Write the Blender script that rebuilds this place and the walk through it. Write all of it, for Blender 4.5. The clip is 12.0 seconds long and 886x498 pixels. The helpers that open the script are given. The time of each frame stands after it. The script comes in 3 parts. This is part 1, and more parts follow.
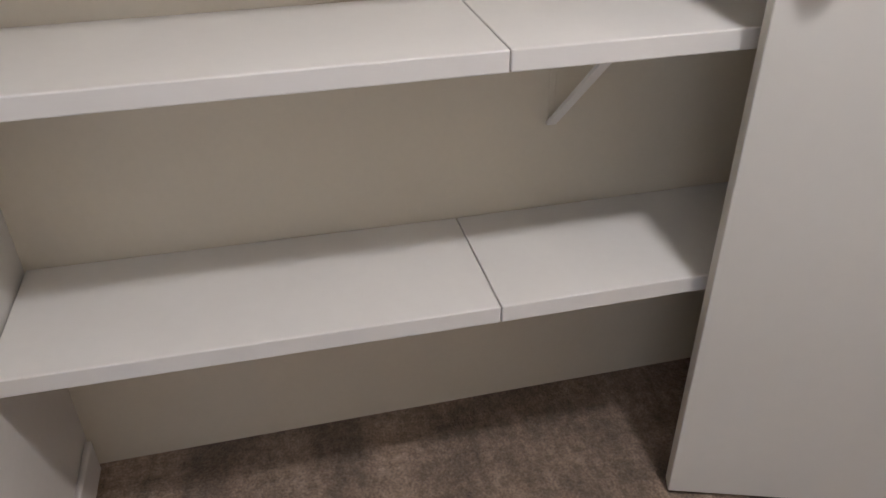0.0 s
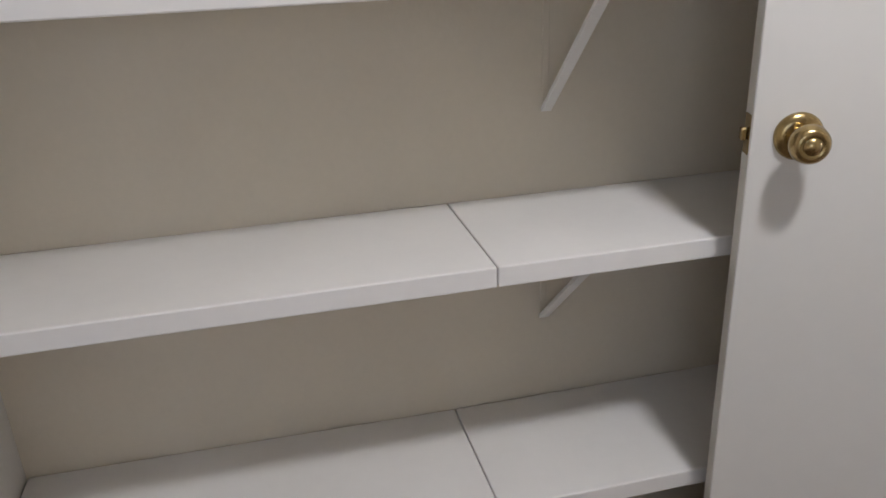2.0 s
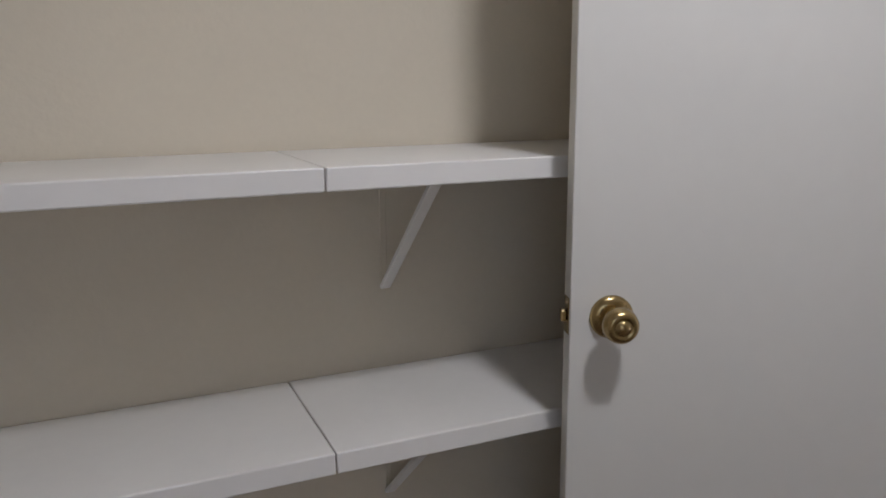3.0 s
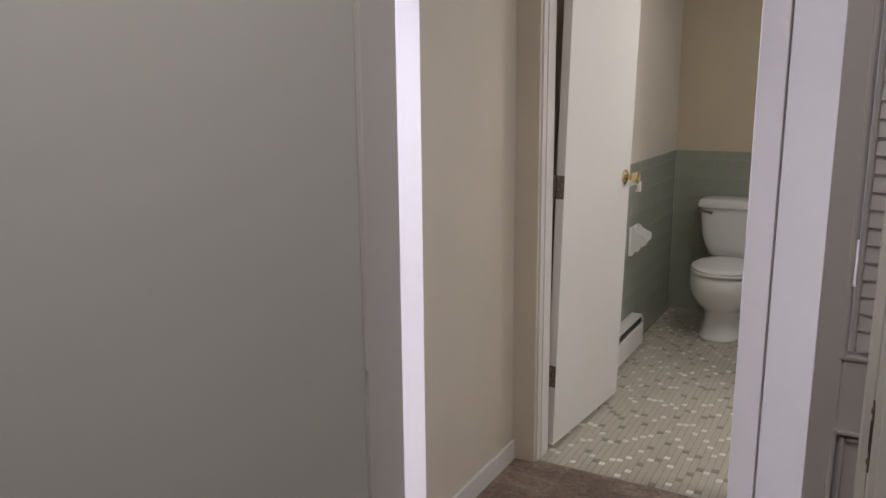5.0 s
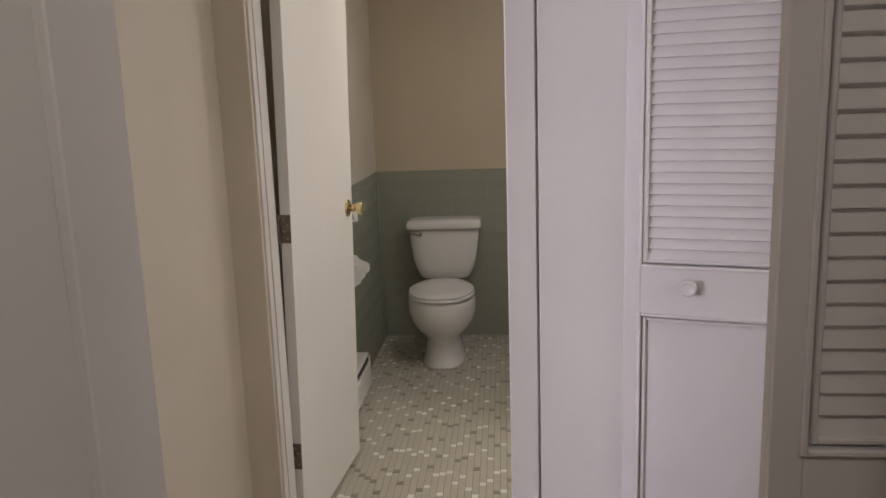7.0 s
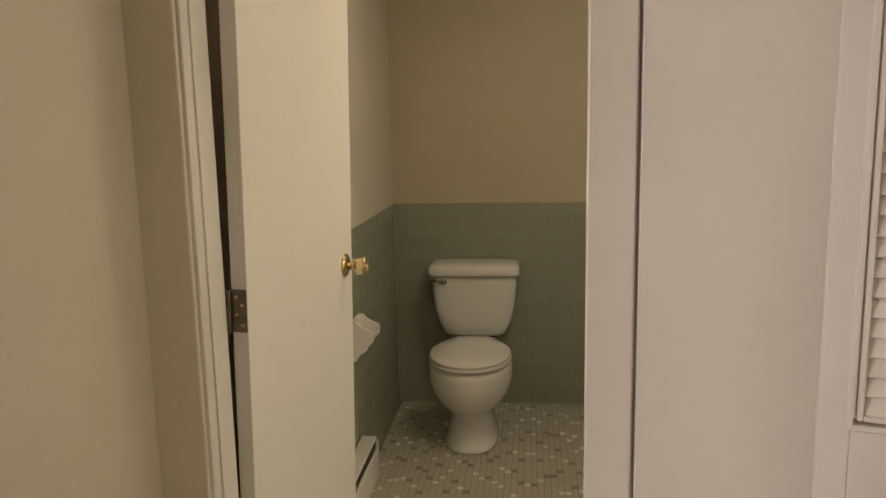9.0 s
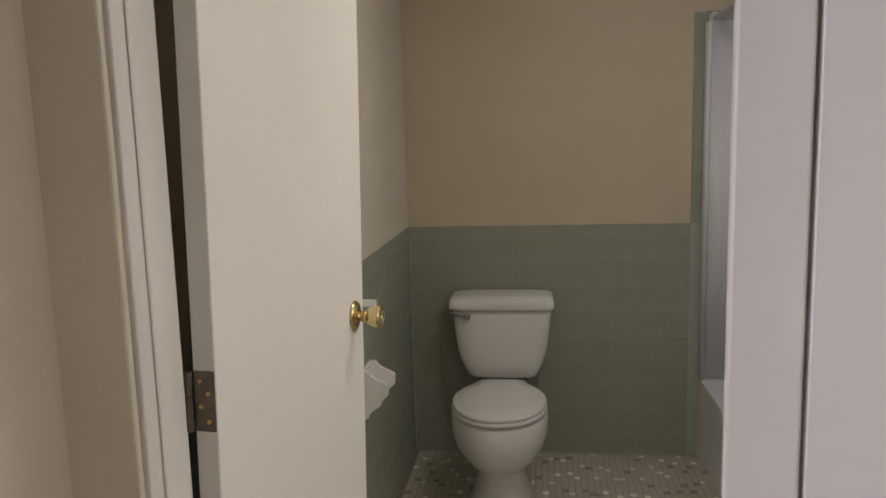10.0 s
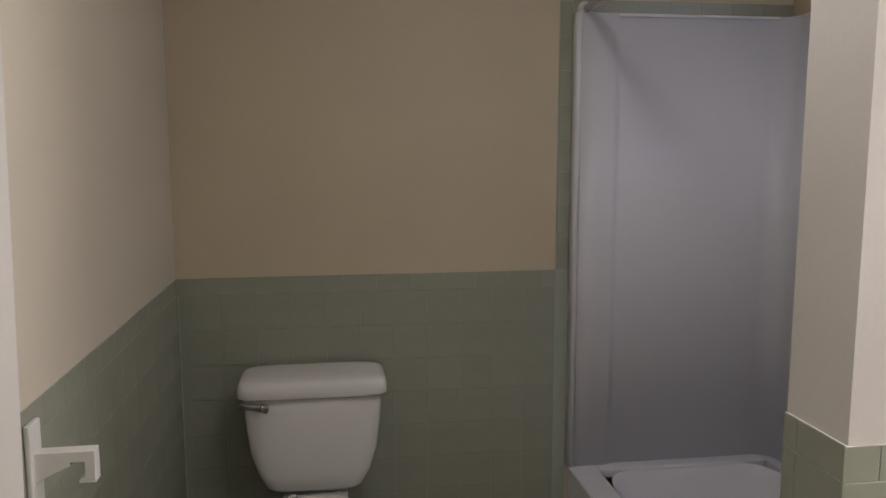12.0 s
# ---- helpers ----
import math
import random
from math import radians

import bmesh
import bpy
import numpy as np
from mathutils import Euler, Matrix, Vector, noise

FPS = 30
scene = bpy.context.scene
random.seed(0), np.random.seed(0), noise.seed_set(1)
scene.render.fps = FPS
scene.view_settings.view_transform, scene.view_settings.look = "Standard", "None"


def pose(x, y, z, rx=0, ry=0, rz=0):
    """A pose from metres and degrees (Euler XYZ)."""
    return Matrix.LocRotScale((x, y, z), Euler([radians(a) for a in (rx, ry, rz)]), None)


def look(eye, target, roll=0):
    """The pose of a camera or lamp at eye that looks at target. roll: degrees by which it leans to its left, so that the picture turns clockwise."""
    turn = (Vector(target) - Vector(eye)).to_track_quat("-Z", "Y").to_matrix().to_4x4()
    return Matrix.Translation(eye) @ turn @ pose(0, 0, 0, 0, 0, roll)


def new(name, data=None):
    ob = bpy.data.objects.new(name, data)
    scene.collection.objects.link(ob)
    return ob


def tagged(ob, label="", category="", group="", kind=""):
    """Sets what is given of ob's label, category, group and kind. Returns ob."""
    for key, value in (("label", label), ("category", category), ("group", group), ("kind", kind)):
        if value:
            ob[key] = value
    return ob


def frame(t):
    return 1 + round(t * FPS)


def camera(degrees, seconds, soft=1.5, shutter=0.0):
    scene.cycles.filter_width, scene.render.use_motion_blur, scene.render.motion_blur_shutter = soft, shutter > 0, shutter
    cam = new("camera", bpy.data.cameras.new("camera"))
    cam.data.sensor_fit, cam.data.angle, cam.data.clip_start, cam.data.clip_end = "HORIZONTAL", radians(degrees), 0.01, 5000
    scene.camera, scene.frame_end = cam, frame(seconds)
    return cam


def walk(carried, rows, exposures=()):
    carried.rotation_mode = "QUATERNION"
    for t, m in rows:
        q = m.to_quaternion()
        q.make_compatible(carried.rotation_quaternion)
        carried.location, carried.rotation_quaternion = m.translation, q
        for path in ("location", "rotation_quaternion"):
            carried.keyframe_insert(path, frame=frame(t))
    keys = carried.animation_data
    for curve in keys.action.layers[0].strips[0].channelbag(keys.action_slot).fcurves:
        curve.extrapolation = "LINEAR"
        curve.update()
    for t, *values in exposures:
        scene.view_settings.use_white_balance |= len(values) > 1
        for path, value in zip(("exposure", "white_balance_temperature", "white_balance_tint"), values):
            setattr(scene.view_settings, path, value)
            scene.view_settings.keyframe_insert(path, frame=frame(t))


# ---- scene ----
cam = camera(59.8, 12.0)
PATH = [
    (0, (0.226, 0.079, 1.258), (-1.41, 0.462, 0.173), -0.8),
    (0.5, (0.234, 0.071, 1.229), (-1.29, 0.34, -0.037), -2.2),
    (1, (0.252, 0.08, 1.217), (-1.202, 0.255, -0.145), -4.3),
    (1.5, (0.241, 0.095, 1.285), (-1.414, 0.333, 0.187), -4.2),
    (2, (0.227, 0.104, 1.363), (-1.579, 0.515, 0.608), -2.4),
    (2.5, (0.232, 0.122, 1.408), (-1.587, 0.728, 0.838), -1.1),
    (2.7, (0.239, 0.124, 1.417), (-1.579, 0.799, 0.925), -0.6),
    (4.3, (0.247, 0.352, 1.462), (-1.106, 1.769, 1.057), -1.7),
    (4.5, (0.231, 0.411, 1.465), (-1.015, 1.92, 1.051), -1.6),
    (5, (0.165, 0.509, 1.459), (-0.791, 2.217, 1.049), -0.5),
    (5.5, (0.072, 0.608, 1.448), (-0.566, 2.462, 1.054), 0.2),
    (6, (-0.08, 0.673, 1.46), (-0.384, 2.613, 1.08), -1.9),
    (6.5, (-0.163, 0.764, 1.458), (-0.332, 2.719, 1.074), -1.9),
    (6.7, (-0.173, 0.83, 1.456), (-0.332, 2.788, 1.077), -1.9),
    (8.3, (-0.248, 1.452, 1.476), (-0.414, 3.411, 1.109), -2.0),
    (8.5, (-0.256, 1.549, 1.462), (-0.423, 3.511, 1.113), -1.5),
    (9, (-0.275, 1.786, 1.459), (-0.499, 3.746, 1.132), -1.2),
    (9.5, (-0.339, 2.013, 1.468), (-0.603, 3.972, 1.162), -1.0),
    (10, (-0.39, 2.254, 1.453), (-0.634, 4.217, 1.161), -1.6),
    (10.5, (-0.399, 2.516, 1.473), (-0.609, 4.483, 1.179), -1.3),
    (11, (-0.457, 2.758, 1.457), (-0.453, 4.737, 1.174), -0.7),
    (11.5, (-0.503, 2.976, 1.456), (-0.251, 4.941, 1.183), -0.1),
    (12, (-0.486, 3.171, 1.456), (-0.196, 5.133, 1.196), -0.1),
]
LIGHT = [(0, 1.74, 6080, 16), (0.5, 1.92, 6080, 16), (1.5, 1.90, 5950, 15), (2.0, 1.57, 5850, 14), (2.5, 1.21, 5720, 14), (2.7, 1.12, 5720, 14), (4.3, 0.14, 6120, 17), (6.7, 0.06, 6300, 17),
         (8.3, -0.27, 9700, 12), (8.9, -0.13, 9500, 12), (9.5, -0.04, 7350, 14), (10.0, 0.0, 6700, 13), (10.5, -0.06, 6550, 12), (11.2, -0.17, 6450, 13), (12, -0.10, 6400, 18)]
walk(cam, [(t, look(e, a, r)) for t, e, a, r in PATH], LIGHT)

# ---------- world, sun, large lights ----------
world = bpy.data.worlds.new("world")
scene.world = world
world.use_nodes = True
wn = world.node_tree.nodes
sky = wn.new("ShaderNodeTexSky")
sky.sky_type = "NISHITA"
sky.sun_disc = False
sky.sun_elevation = radians(38)
sky.sun_rotation = radians(200)
world.node_tree.links.new(sky.outputs["Color"], wn["Background"].inputs["Color"])
wn["Background"].inputs["Strength"].default_value = 0.10

sun = new("sun", bpy.data.lights.new("sun", "SUN"))
sun.data.energy, sun.data.angle, sun.data.color = 2.0, radians(0.5), (1.0, 0.95, 0.88)
sun.matrix_world = look((4, 9, 10), (0, 0, 0))


def area(name, eye, target, sx, sy, watts, color):
    ob = new(name, bpy.data.lights.new(name, "AREA"))
    ob.data.shape, ob.data.size, ob.data.size_y = "RECTANGLE", sx, sy
    ob.data.energy, ob.data.color = watts, color
    ob.matrix_world = look(eye, target)
    return ob


# daylight standing in the windows; all but the living room one are added
area("living_window_light", (-3.58, -0.1, 1.45), (-1.0, 1.2, 1.2), 1.7, 1.5, 122, (0.82, 0.84, 1.0))
# unseen source added to brighten the hall's left wall and jambs
area("hall_side_fill", (1.13, 2.30, 1.45), (-0.9, 2.75, 1.2), 0.62, 0.9, 6.6, (1.0, 0.97, 0.92))
# soft fill for the closet from a window added out of view
area("dressing_fill", (1.97, -0.60, 1.45), (-1.0, 0.5, 1.0), 1.2, 1.0, 1.9, (0.90, 0.92, 1.0))
# bluish fill for the tub surround, from an added high window
area("tub_fill", (1.05, 4.85, 2.13), (0.35, 5.50, 0.1), 0.60, 0.34, 1.3, (0.74, 0.80, 1.0))
# fill added to brighten the bathroom door, floor and partition
side_fill = area("bath_side_fill", (1.515, 3.47, 1.60), (-1.0, 3.75, 1.1), 0.34, 0.12, 14.0, (1.0, 0.975, 0.915))
# the frosted ceiling lamp of the dressing area
bulb = new("ceiling_bulb", bpy.data.lights.new("ceiling_bulb", "AREA"))
bulb.data.shape, bulb.data.size, bulb.data.energy, bulb.data.color = "DISK", 0.17, 5.0, (1.0, 0.96, 0.91)
bulb.matrix_world = look((0.03, 0.73, 2.295), (0.03, 0.7301, 0))
# fill under the bathroom ceiling, added to brighten the end wall
bath_fill = new("bath_fill", bpy.data.lights.new("bath_fill", "AREA"))
bath_fill.data.shape, bath_fill.data.size, bath_fill.data.energy, bath_fill.data.color = "DISK", 0.22, 6.4, (1.0, 0.975, 0.92)
bath_fill.matrix_world = look((0.02, 4.25, 2.295), (0.02, 4.2501, 0))


# ---------- materials ----------
def mat(name, color, rough=0.5, metal=0.0, vary=0.06, scale=3.0, grain=60.0, bump=0.06, color2=None, rnd=0.0, spec=0.5):
    m = bpy.data.materials.new(name)
    m.use_nodes = True
    nt = m.node_tree
    n, l = nt.nodes, nt.links
    b = n["Principled BSDF"]
    b.inputs["Roughness"].default_value = rough
    b.inputs["Metallic"].default_value = metal
    b.inputs["Specular IOR Level"].default_value = spec
    tc = n.new("ShaderNodeTexCoord")
    big = n.new("ShaderNodeTexNoise")
    big.inputs["Scale"].default_value = scale
    big.inputs["Detail"].default_value = 5
    fine = n.new("ShaderNodeTexNoise")
    fine.inputs["Scale"].default_value = grain
    fine.inputs["Detail"].default_value = 3
    l.new(tc.outputs["Object"], big.inputs["Vector"])
    l.new(tc.outputs["Object"], fine.inputs["Vector"])
    ramp = n.new("ShaderNodeMix")
    ramp.data_type = "RGBA"
    c2 = color2 or tuple(c * (1 - 2.2 * vary) for c in color)
    ramp.inputs["A"].default_value = (*c2, 1)
    ramp.inputs["B"].default_value = (*color, 1)
    add = n.new("ShaderNodeMath")
    add.operation = "MULTIPLY_ADD"
    l.new(big.outputs["Fac"], add.inputs[0])
    add.inputs[1].default_value = 1.6
    half = n.new("ShaderNodeMath")
    half.operation = "MULTIPLY_ADD"
    l.new(fine.outputs["Fac"], half.inputs[0])
    half.inputs[1].default_value = 0.6
    half.inputs[2].default_value = -0.6
    l.new(half.outputs[0], add.inputs[2])
    l.new(add.outputs[0], ramp.inputs["Factor"])
    out = ramp.outputs["Result"]
    if rnd:
        oi = n.new("ShaderNodeObjectInfo")
        hs = n.new("ShaderNodeHueSaturation")
        mr = n.new("ShaderNodeMapRange")
        mr.inputs["To Min"].default_value, mr.inputs["To Max"].default_value = 1 - rnd, 1 + rnd
        l.new(oi.outputs["Random"], mr.inputs["Value"])
        l.new(mr.outputs["Result"], hs.inputs["Value"])
        l.new(out, hs.inputs["Color"])
        out = hs.outputs["Color"]
    l.new(out, b.inputs["Base Color"])
    rr = n.new("ShaderNodeMapRange")
    rr.inputs["To Min"].default_value, rr.inputs["To Max"].default_value = max(0.03, rough - 0.06), min(1, rough + 0.08)
    l.new(big.outputs["Fac"], rr.inputs["Value"])
    l.new(rr.outputs["Result"], b.inputs["Roughness"])
    bp = n.new("ShaderNodeBump")
    bp.inputs["Strength"].default_value = bump
    bp.inputs["Distance"].default_value = 0.004
    l.new(fine.outputs["Fac"], bp.inputs["Height"])
    l.new(bp.outputs["Normal"], b.inputs["Normal"])
    return m


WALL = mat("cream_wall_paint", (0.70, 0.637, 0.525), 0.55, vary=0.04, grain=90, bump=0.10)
CLOSETW = mat("closet_cream_paint", (0.72, 0.65, 0.52), 0.60, vary=0.04, grain=90, bump=0.10)
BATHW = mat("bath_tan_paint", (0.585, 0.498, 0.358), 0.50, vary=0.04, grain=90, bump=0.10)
PARTW = mat("off_white_wall_paint", (0.69, 0.665, 0.62), 0.55, vary=0.04, grain=90, bump=0.10)
CEIL = mat("ceiling_white", (0.75, 0.73, 0.69), 0.8, vary=0.04, grain=50, bump=0.2)
TRIM = mat("white_trim_paint", (0.76, 0.73, 0.69), 0.38, vary=0.03, grain=40, bump=0.07)
DOORP = mat("white_door_paint", (0.71, 0.695, 0.65), 0.42, vary=0.03, scale=2, grain=30, bump=0.05)
SHELF = mat("white_shelf_paint", (0.84, 0.82, 0.78), 0.42, vary=0.03, scale=4, grain=45, bump=0.06)
LOUV = mat("louver_paint", (0.62, 0.59, 0.575), 0.42, vary=0.03, grain=40, bump=0.06)
CERAM = mat("white_china", (0.78, 0.77, 0.74), 0.10, vary=0.01, grain=20, bump=0.0)
SEATP = mat("white_seat_plastic", (0.76, 0.75, 0.71), 0.22, vary=0.01, grain=20, bump=0.0)
SURR = mat("white_acrylic", (0.72, 0.72, 0.75), 0.30, vary=0.0, grain=200, bump=0.0)
BRASS = mat("polished_brass", (0.80, 0.64, 0.36), 0.16, 1.0, vary=0.06, grain=40, bump=0.02)
AGED = mat("aged_brass", (0.50, 0.37, 0.17), 0.24, 1.0, vary=0.15, scale=30, grain=80, bump=0.04)
STEEL = mat("worn_steel_hinge", (0.22, 0.18, 0.15), 0.45, 0.8, vary=0.25, scale=40, grain=120, bump=0.15)
CHROME = mat("chrome", (0.70, 0.70, 0.70), 0.10, 1.0, vary=0.03)
# near-black that stands in for shade in holes and gaps
DARK = mat("shadow_gap_dark", (0.03, 0.026, 0.022), 0.8)
GREEN = mat("green_wall_tile", (0.335, 0.350, 0.278), 0.24, vary=0.05, scale=6, grain=30, bump=0.03, rnd=0.015)
WGROUT = mat("white_grout", (0.74, 0.75, 0.71), 0.8, vary=0.06, grain=150, bump=0.2)
GROUT = mat("pale_grout", (0.40, 0.44, 0.37), 0.8, vary=0.1, grain=150, bump=0.2)
FGROUT = mat("floor_grout", (0.31, 0.285, 0.23), 0.85, vary=0.15, scale=5, grain=200, bump=0.3)
M_BEIGE = mat("mosaic_beige", (0.52, 0.485, 0.40), 0.32, vary=0.06, scale=8, grain=60, bump=0.04, rnd=0.03)
M_WHITE = mat("mosaic_white", (0.88, 0.87, 0.80), 0.26, vary=0.03, grain=60, bump=0.04, rnd=0.03)
M_DARK = mat("mosaic_taupe", (0.31, 0.28, 0.22), 0.32, vary=0.10, grain=60, bump=0.04, rnd=0.10)
HEAT = mat("heater_enamel", (0.66, 0.64, 0.60), 0.35, vary=0.06, grain=40, bump=0.04)
GLOW = bpy.data.materials.new("frosted_lamp_glass")
GLOW.use_nodes = True
GLOW.node_tree.nodes["Principled BSDF"].inputs["Base Color"].default_value = (0.9, 0.88, 0.82, 1)
GLOW.node_tree.nodes["Principled BSDF"].inputs["Emission Color"].default_value = (1, 0.88, 0.72, 1)
GLOW.node_tree.nodes["Principled BSDF"].inputs["Emission Strength"].default_value = 3.0
GLASS = bpy.data.materials.new("window_glass")
GLASS.use_nodes = True
gb = GLASS.node_tree.nodes["Principled BSDF"]
gb.inputs["Transmission Weight"].default_value, gb.inputs["Roughness"].default_value = 1.0, 0.02


def carpet_material():
    m = bpy.data.materials.new("taupe_cut_pile_carpet")
    m.use_nodes = True
    n, l = m.node_tree.nodes, m.node_tree.links
    p = n["Principled BSDF"]
    p.inputs["Roughness"].default_value = 0.95
    p.inputs["Specular IOR Level"].default_value = 0.08
    p.inputs["Sheen Weight"].default_value = 0.25
    tc = n.new("ShaderNodeTexCoord")

    def noise_at(scale, detail, stretch=(1, 1, 1), turn=0.0):
        mp = n.new("ShaderNodeMapping")
        mp.inputs["Scale"].default_value = stretch
        mp.inputs["Rotation"].default_value = (0, 0, radians(turn))
        t = n.new("ShaderNodeTexNoise")
        t.inputs["Scale"].default_value, t.inputs["Detail"].default_value = scale, detail
        t.inputs["Roughness"].default_value = 0.65
        l.new(tc.outputs["Object"], mp.inputs["Vector"])
        l.new(mp.outputs["Vector"], t.inputs["Vector"])
        return t.outputs["Fac"]

    def spread(fac, lo, hi, a, c):
        r = n.new("ShaderNodeMapRange")
        r.inputs["From Min"].default_value, r.inputs["From Max"].default_value = lo, hi
        r.inputs["To Min"].default_value, r.inputs["To Max"].default_value = a, c
        l.new(fac, r.inputs["Value"])
        return r.outputs["Result"]

    def times(a, c):
        x = n.new("ShaderNodeMath")
        x.operation = "MULTIPLY"
        l.new(a, x.inputs[0])
        l.new(c, x.inputs[1])
        return x.outputs[0]

    tuft = noise_at(170, 5)
    clump = noise_at(48, 4)
    strokes = noise_at(3.2, 5, (0.8, 2.4, 1))
    strokes2 = noise_at(4, 2, (3.6, 0.7, 1), 24)
    v = times(times(spread(tuft, 0.34, 0.66, 0.66, 1.36), spread(clump, 0.36, 0.62, 0.76, 1.20)),
              times(spread(strokes, 0.44, 0.60, 0.78, 1.36), spread(strokes2, 0.47, 0.58, 0.92, 1.14)))
    hs = n.new("ShaderNodeHueSaturation")
    hs.inputs["Color"].default_value = (0.250, 0.185, 0.137, 1)
    l.new(v, hs.inputs["Value"])
    l.new(hs.outputs["Color"], p.inputs["Base Color"])
    b1 = n.new("ShaderNodeBump")
    b1.inputs["Strength"].default_value, b1.inputs["Distance"].default_value = 1.0, 0.009
    l.new(times(tuft, clump), b1.inputs["Height"])
    l.new(b1.outputs["Normal"], p.inputs["Normal"])
    return m


CARPET = carpet_material()


# ---------- mesh helpers ----------
def bm_box(x0, y0, z0, x1, y1, z1, bev=0.0, seg=1, bm=None):
    own = bm is None
    bm2 = bmesh.new()
    bmesh.ops.create_cube(bm2, size=1, matrix=Matrix.Translation(((x0 + x1) / 2, (y0 + y1) / 2, (z0 + z1) / 2)) @ Matrix.Diagonal((abs(x1 - x0), abs(y1 - y0), abs(z1 - z0), 1)))
    if bev:
        bmesh.ops.bevel(bm2, geom=bm2.edges[:], offset=bev, segments=seg, profile=0.5, affect="EDGES")
    if own:
        return bm2
    merge(bm, bm2)
    return bm


def merge(bm, other, m=None):
    me = bpy.data.meshes.new("tmp")
    if m is not None:
        other.transform(m)
    other.to_mesh(me)
    other.free()
    bm.from_mesh(me)
    bpy.data.meshes.remove(me)
    return bm


def bm_join(*bms):
    base = bms[0]
    for b in bms[1:]:
        merge(base, b)
    return base


def finish(name, bm, material, smooth=False):
    me = bpy.data.meshes.new(name)
    bmesh.ops.recalc_face_normals(bm, faces=bm.faces[:])
    bm.to_mesh(me)
    bm.free()
    me.materials.append(material)
    if smooth:
        for p in me.polygons:
            p.use_smooth = True
    return me


def part(name, bm, material, parent, label="", smooth=False):
    ob = new(name, finish(name, bm, material, smooth))
    ob.parent = parent
    if label:
        tagged(ob, label)
    return ob


def solid(name, bm, material, label, category, kind="", group="", smooth=False):
    return tagged(new(name, finish(name, bm, material, smooth)), label, category, group, kind)


def thing(name, label, category, m=None, group="", kind=""):
    ob = tagged(new(name), label, category, group, kind)
    ob.empty_display_size = 0.05
    if m is not None:
        ob.matrix_world = m
    return ob


def lathe(profile, seg=28, axis="Z"):
    """Solid of revolution about z from (r, z) pairs."""
    bm = bmesh.new()
    rings = []
    for r, z in profile:
        if r < 1e-6:
            rings.append([bm.verts.new((0, 0, z))])
        else:
            rings.append([bm.verts.new((r * math.cos(a), r * math.sin(a), z)) for a in (2 * math.pi * i / seg for i in range(seg))])
    for a, b in zip(rings, rings[1:]):
        for i in range(seg):
            j = (i + 1) % seg
            if len(a) == 1 and len(b) == 1:
                continue
            if len(a) == 1:
                bm.faces.new((a[0], b[i], b[j]))
            elif len(b) == 1:
                bm.faces.new((a[i], a[j], b[0]))
            else:
                bm.faces.new((a[i], a[j], b[j], b[i]))
    if axis == "X":
        bm.transform(Matrix.Rotation(radians(90), 4, "Y"))
    elif axis == "-Y":
        bm.transform(Matrix.Rotation(radians(90), 4, "X"))
    return bm


def loft(rings, seg=40, cap=True):
    """Rings of (z, cx, cy, rx, ry_front, ry_back, power): superellipse slices joined; front is -y."""
    bm = bmesh.new()
    rows = []
    for z, cx, cy, rx, rf, rb, p in rings:
        row = []
        for i in range(seg):
            a = 2 * math.pi * i / seg
            c, s = math.cos(a), math.sin(a)
            e = 2.0 / p
            x = cx + rx * math.copysign(abs(c) ** e, c)
            y = cy + (rb if s > 0 else rf) * math.copysign(abs(s) ** e, s)
            row.append(bm.verts.new((x, y, z)))
        rows.append(row)
    for a, b in zip(rows, rows[1:]):
        for i in range(seg):
            j = (i + 1) % seg
            bm.faces.new((a[i], a[j], b[j], b[i]))
    if cap:
        bm.faces.new(rows[0])
        bm.faces.new(rows[-1])
    return bm


def bar(p, q, w, d, bev=0.001):
    """A straight bar from p to q, w wide and d deep."""
    p, q = Vector(p), Vector(q)
    v = q - p
    bm = bm_box(-w / 2, -d / 2, 0, w / 2, d / 2, v.length, bev)
    bm.transform(Matrix.Translation(p) @ v.to_track_quat("Z", "Y").to_matrix().to_4x4())
    return bm


def tube(p, q, r, seg=16):
    p, q = Vector(p), Vector(q)
    v = q - p
    bm = lathe([(0, 0), (r, 0), (r, v.length), (0, v.length)], seg)
    bm.transform(Matrix.Translation(p) @ v.to_track_quat("Z", "Y").to_matrix().to_4x4())
    return bm


def structure(name, bm, material, label, category):
    return solid(name, bm, material, label, category, "structure")


# ---------- plan ----------
H = 2.42              # ceiling
CX, CY = -1.040, -0.385    # closet back wall, closet side wall
W1A, W1B = 1.400, 1.480    # wall with the room door
JL, JR = -0.458, 0.191     # room door jambs
HX = -0.996           # hall wall
HE = 2.462            # its free end
W2A, W2B = 3.155, 3.262   # bathroom wall
BL, BR = -0.895, -0.112   # bathroom door jambs
HR = 0.48             # wall with the folding doors
BX, BY = -0.967, 5.647    # bathroom side and end wall
PX, PA, PB = 0.210, 4.09, 4.232  # tub partition
BE = 1.60             # bathroom window wall
RX, RY = 2.0, -1.6    # dressing area limits
DH = 2.05             # door openings


def wall_with_hole(name, axis, at0, at1, a0, a1, h0, h1, hz0, hz1, material, label):
    """A wall across axis between at0 and at1, from a0 to a1, with one opening h0..h1, hz0..hz1."""
    bm = bmesh.new()
    for p, q, z0, z1 in ((a0, h0, 0, H), (h1, a1, 0, H), (h0, h1, hz1, H), (h0, h1, 0, hz0)):
        if q - p < 1e-4 or z1 - z0 < 1e-4:
            continue
        if axis == "y":
            bm_box(p, at0, z0, q, at1, z1, bm=bm)
        else:
            bm_box(at0, p, z0, at1, q, z1, bm=bm)
    return structure(name, bm, material, label, "wall")


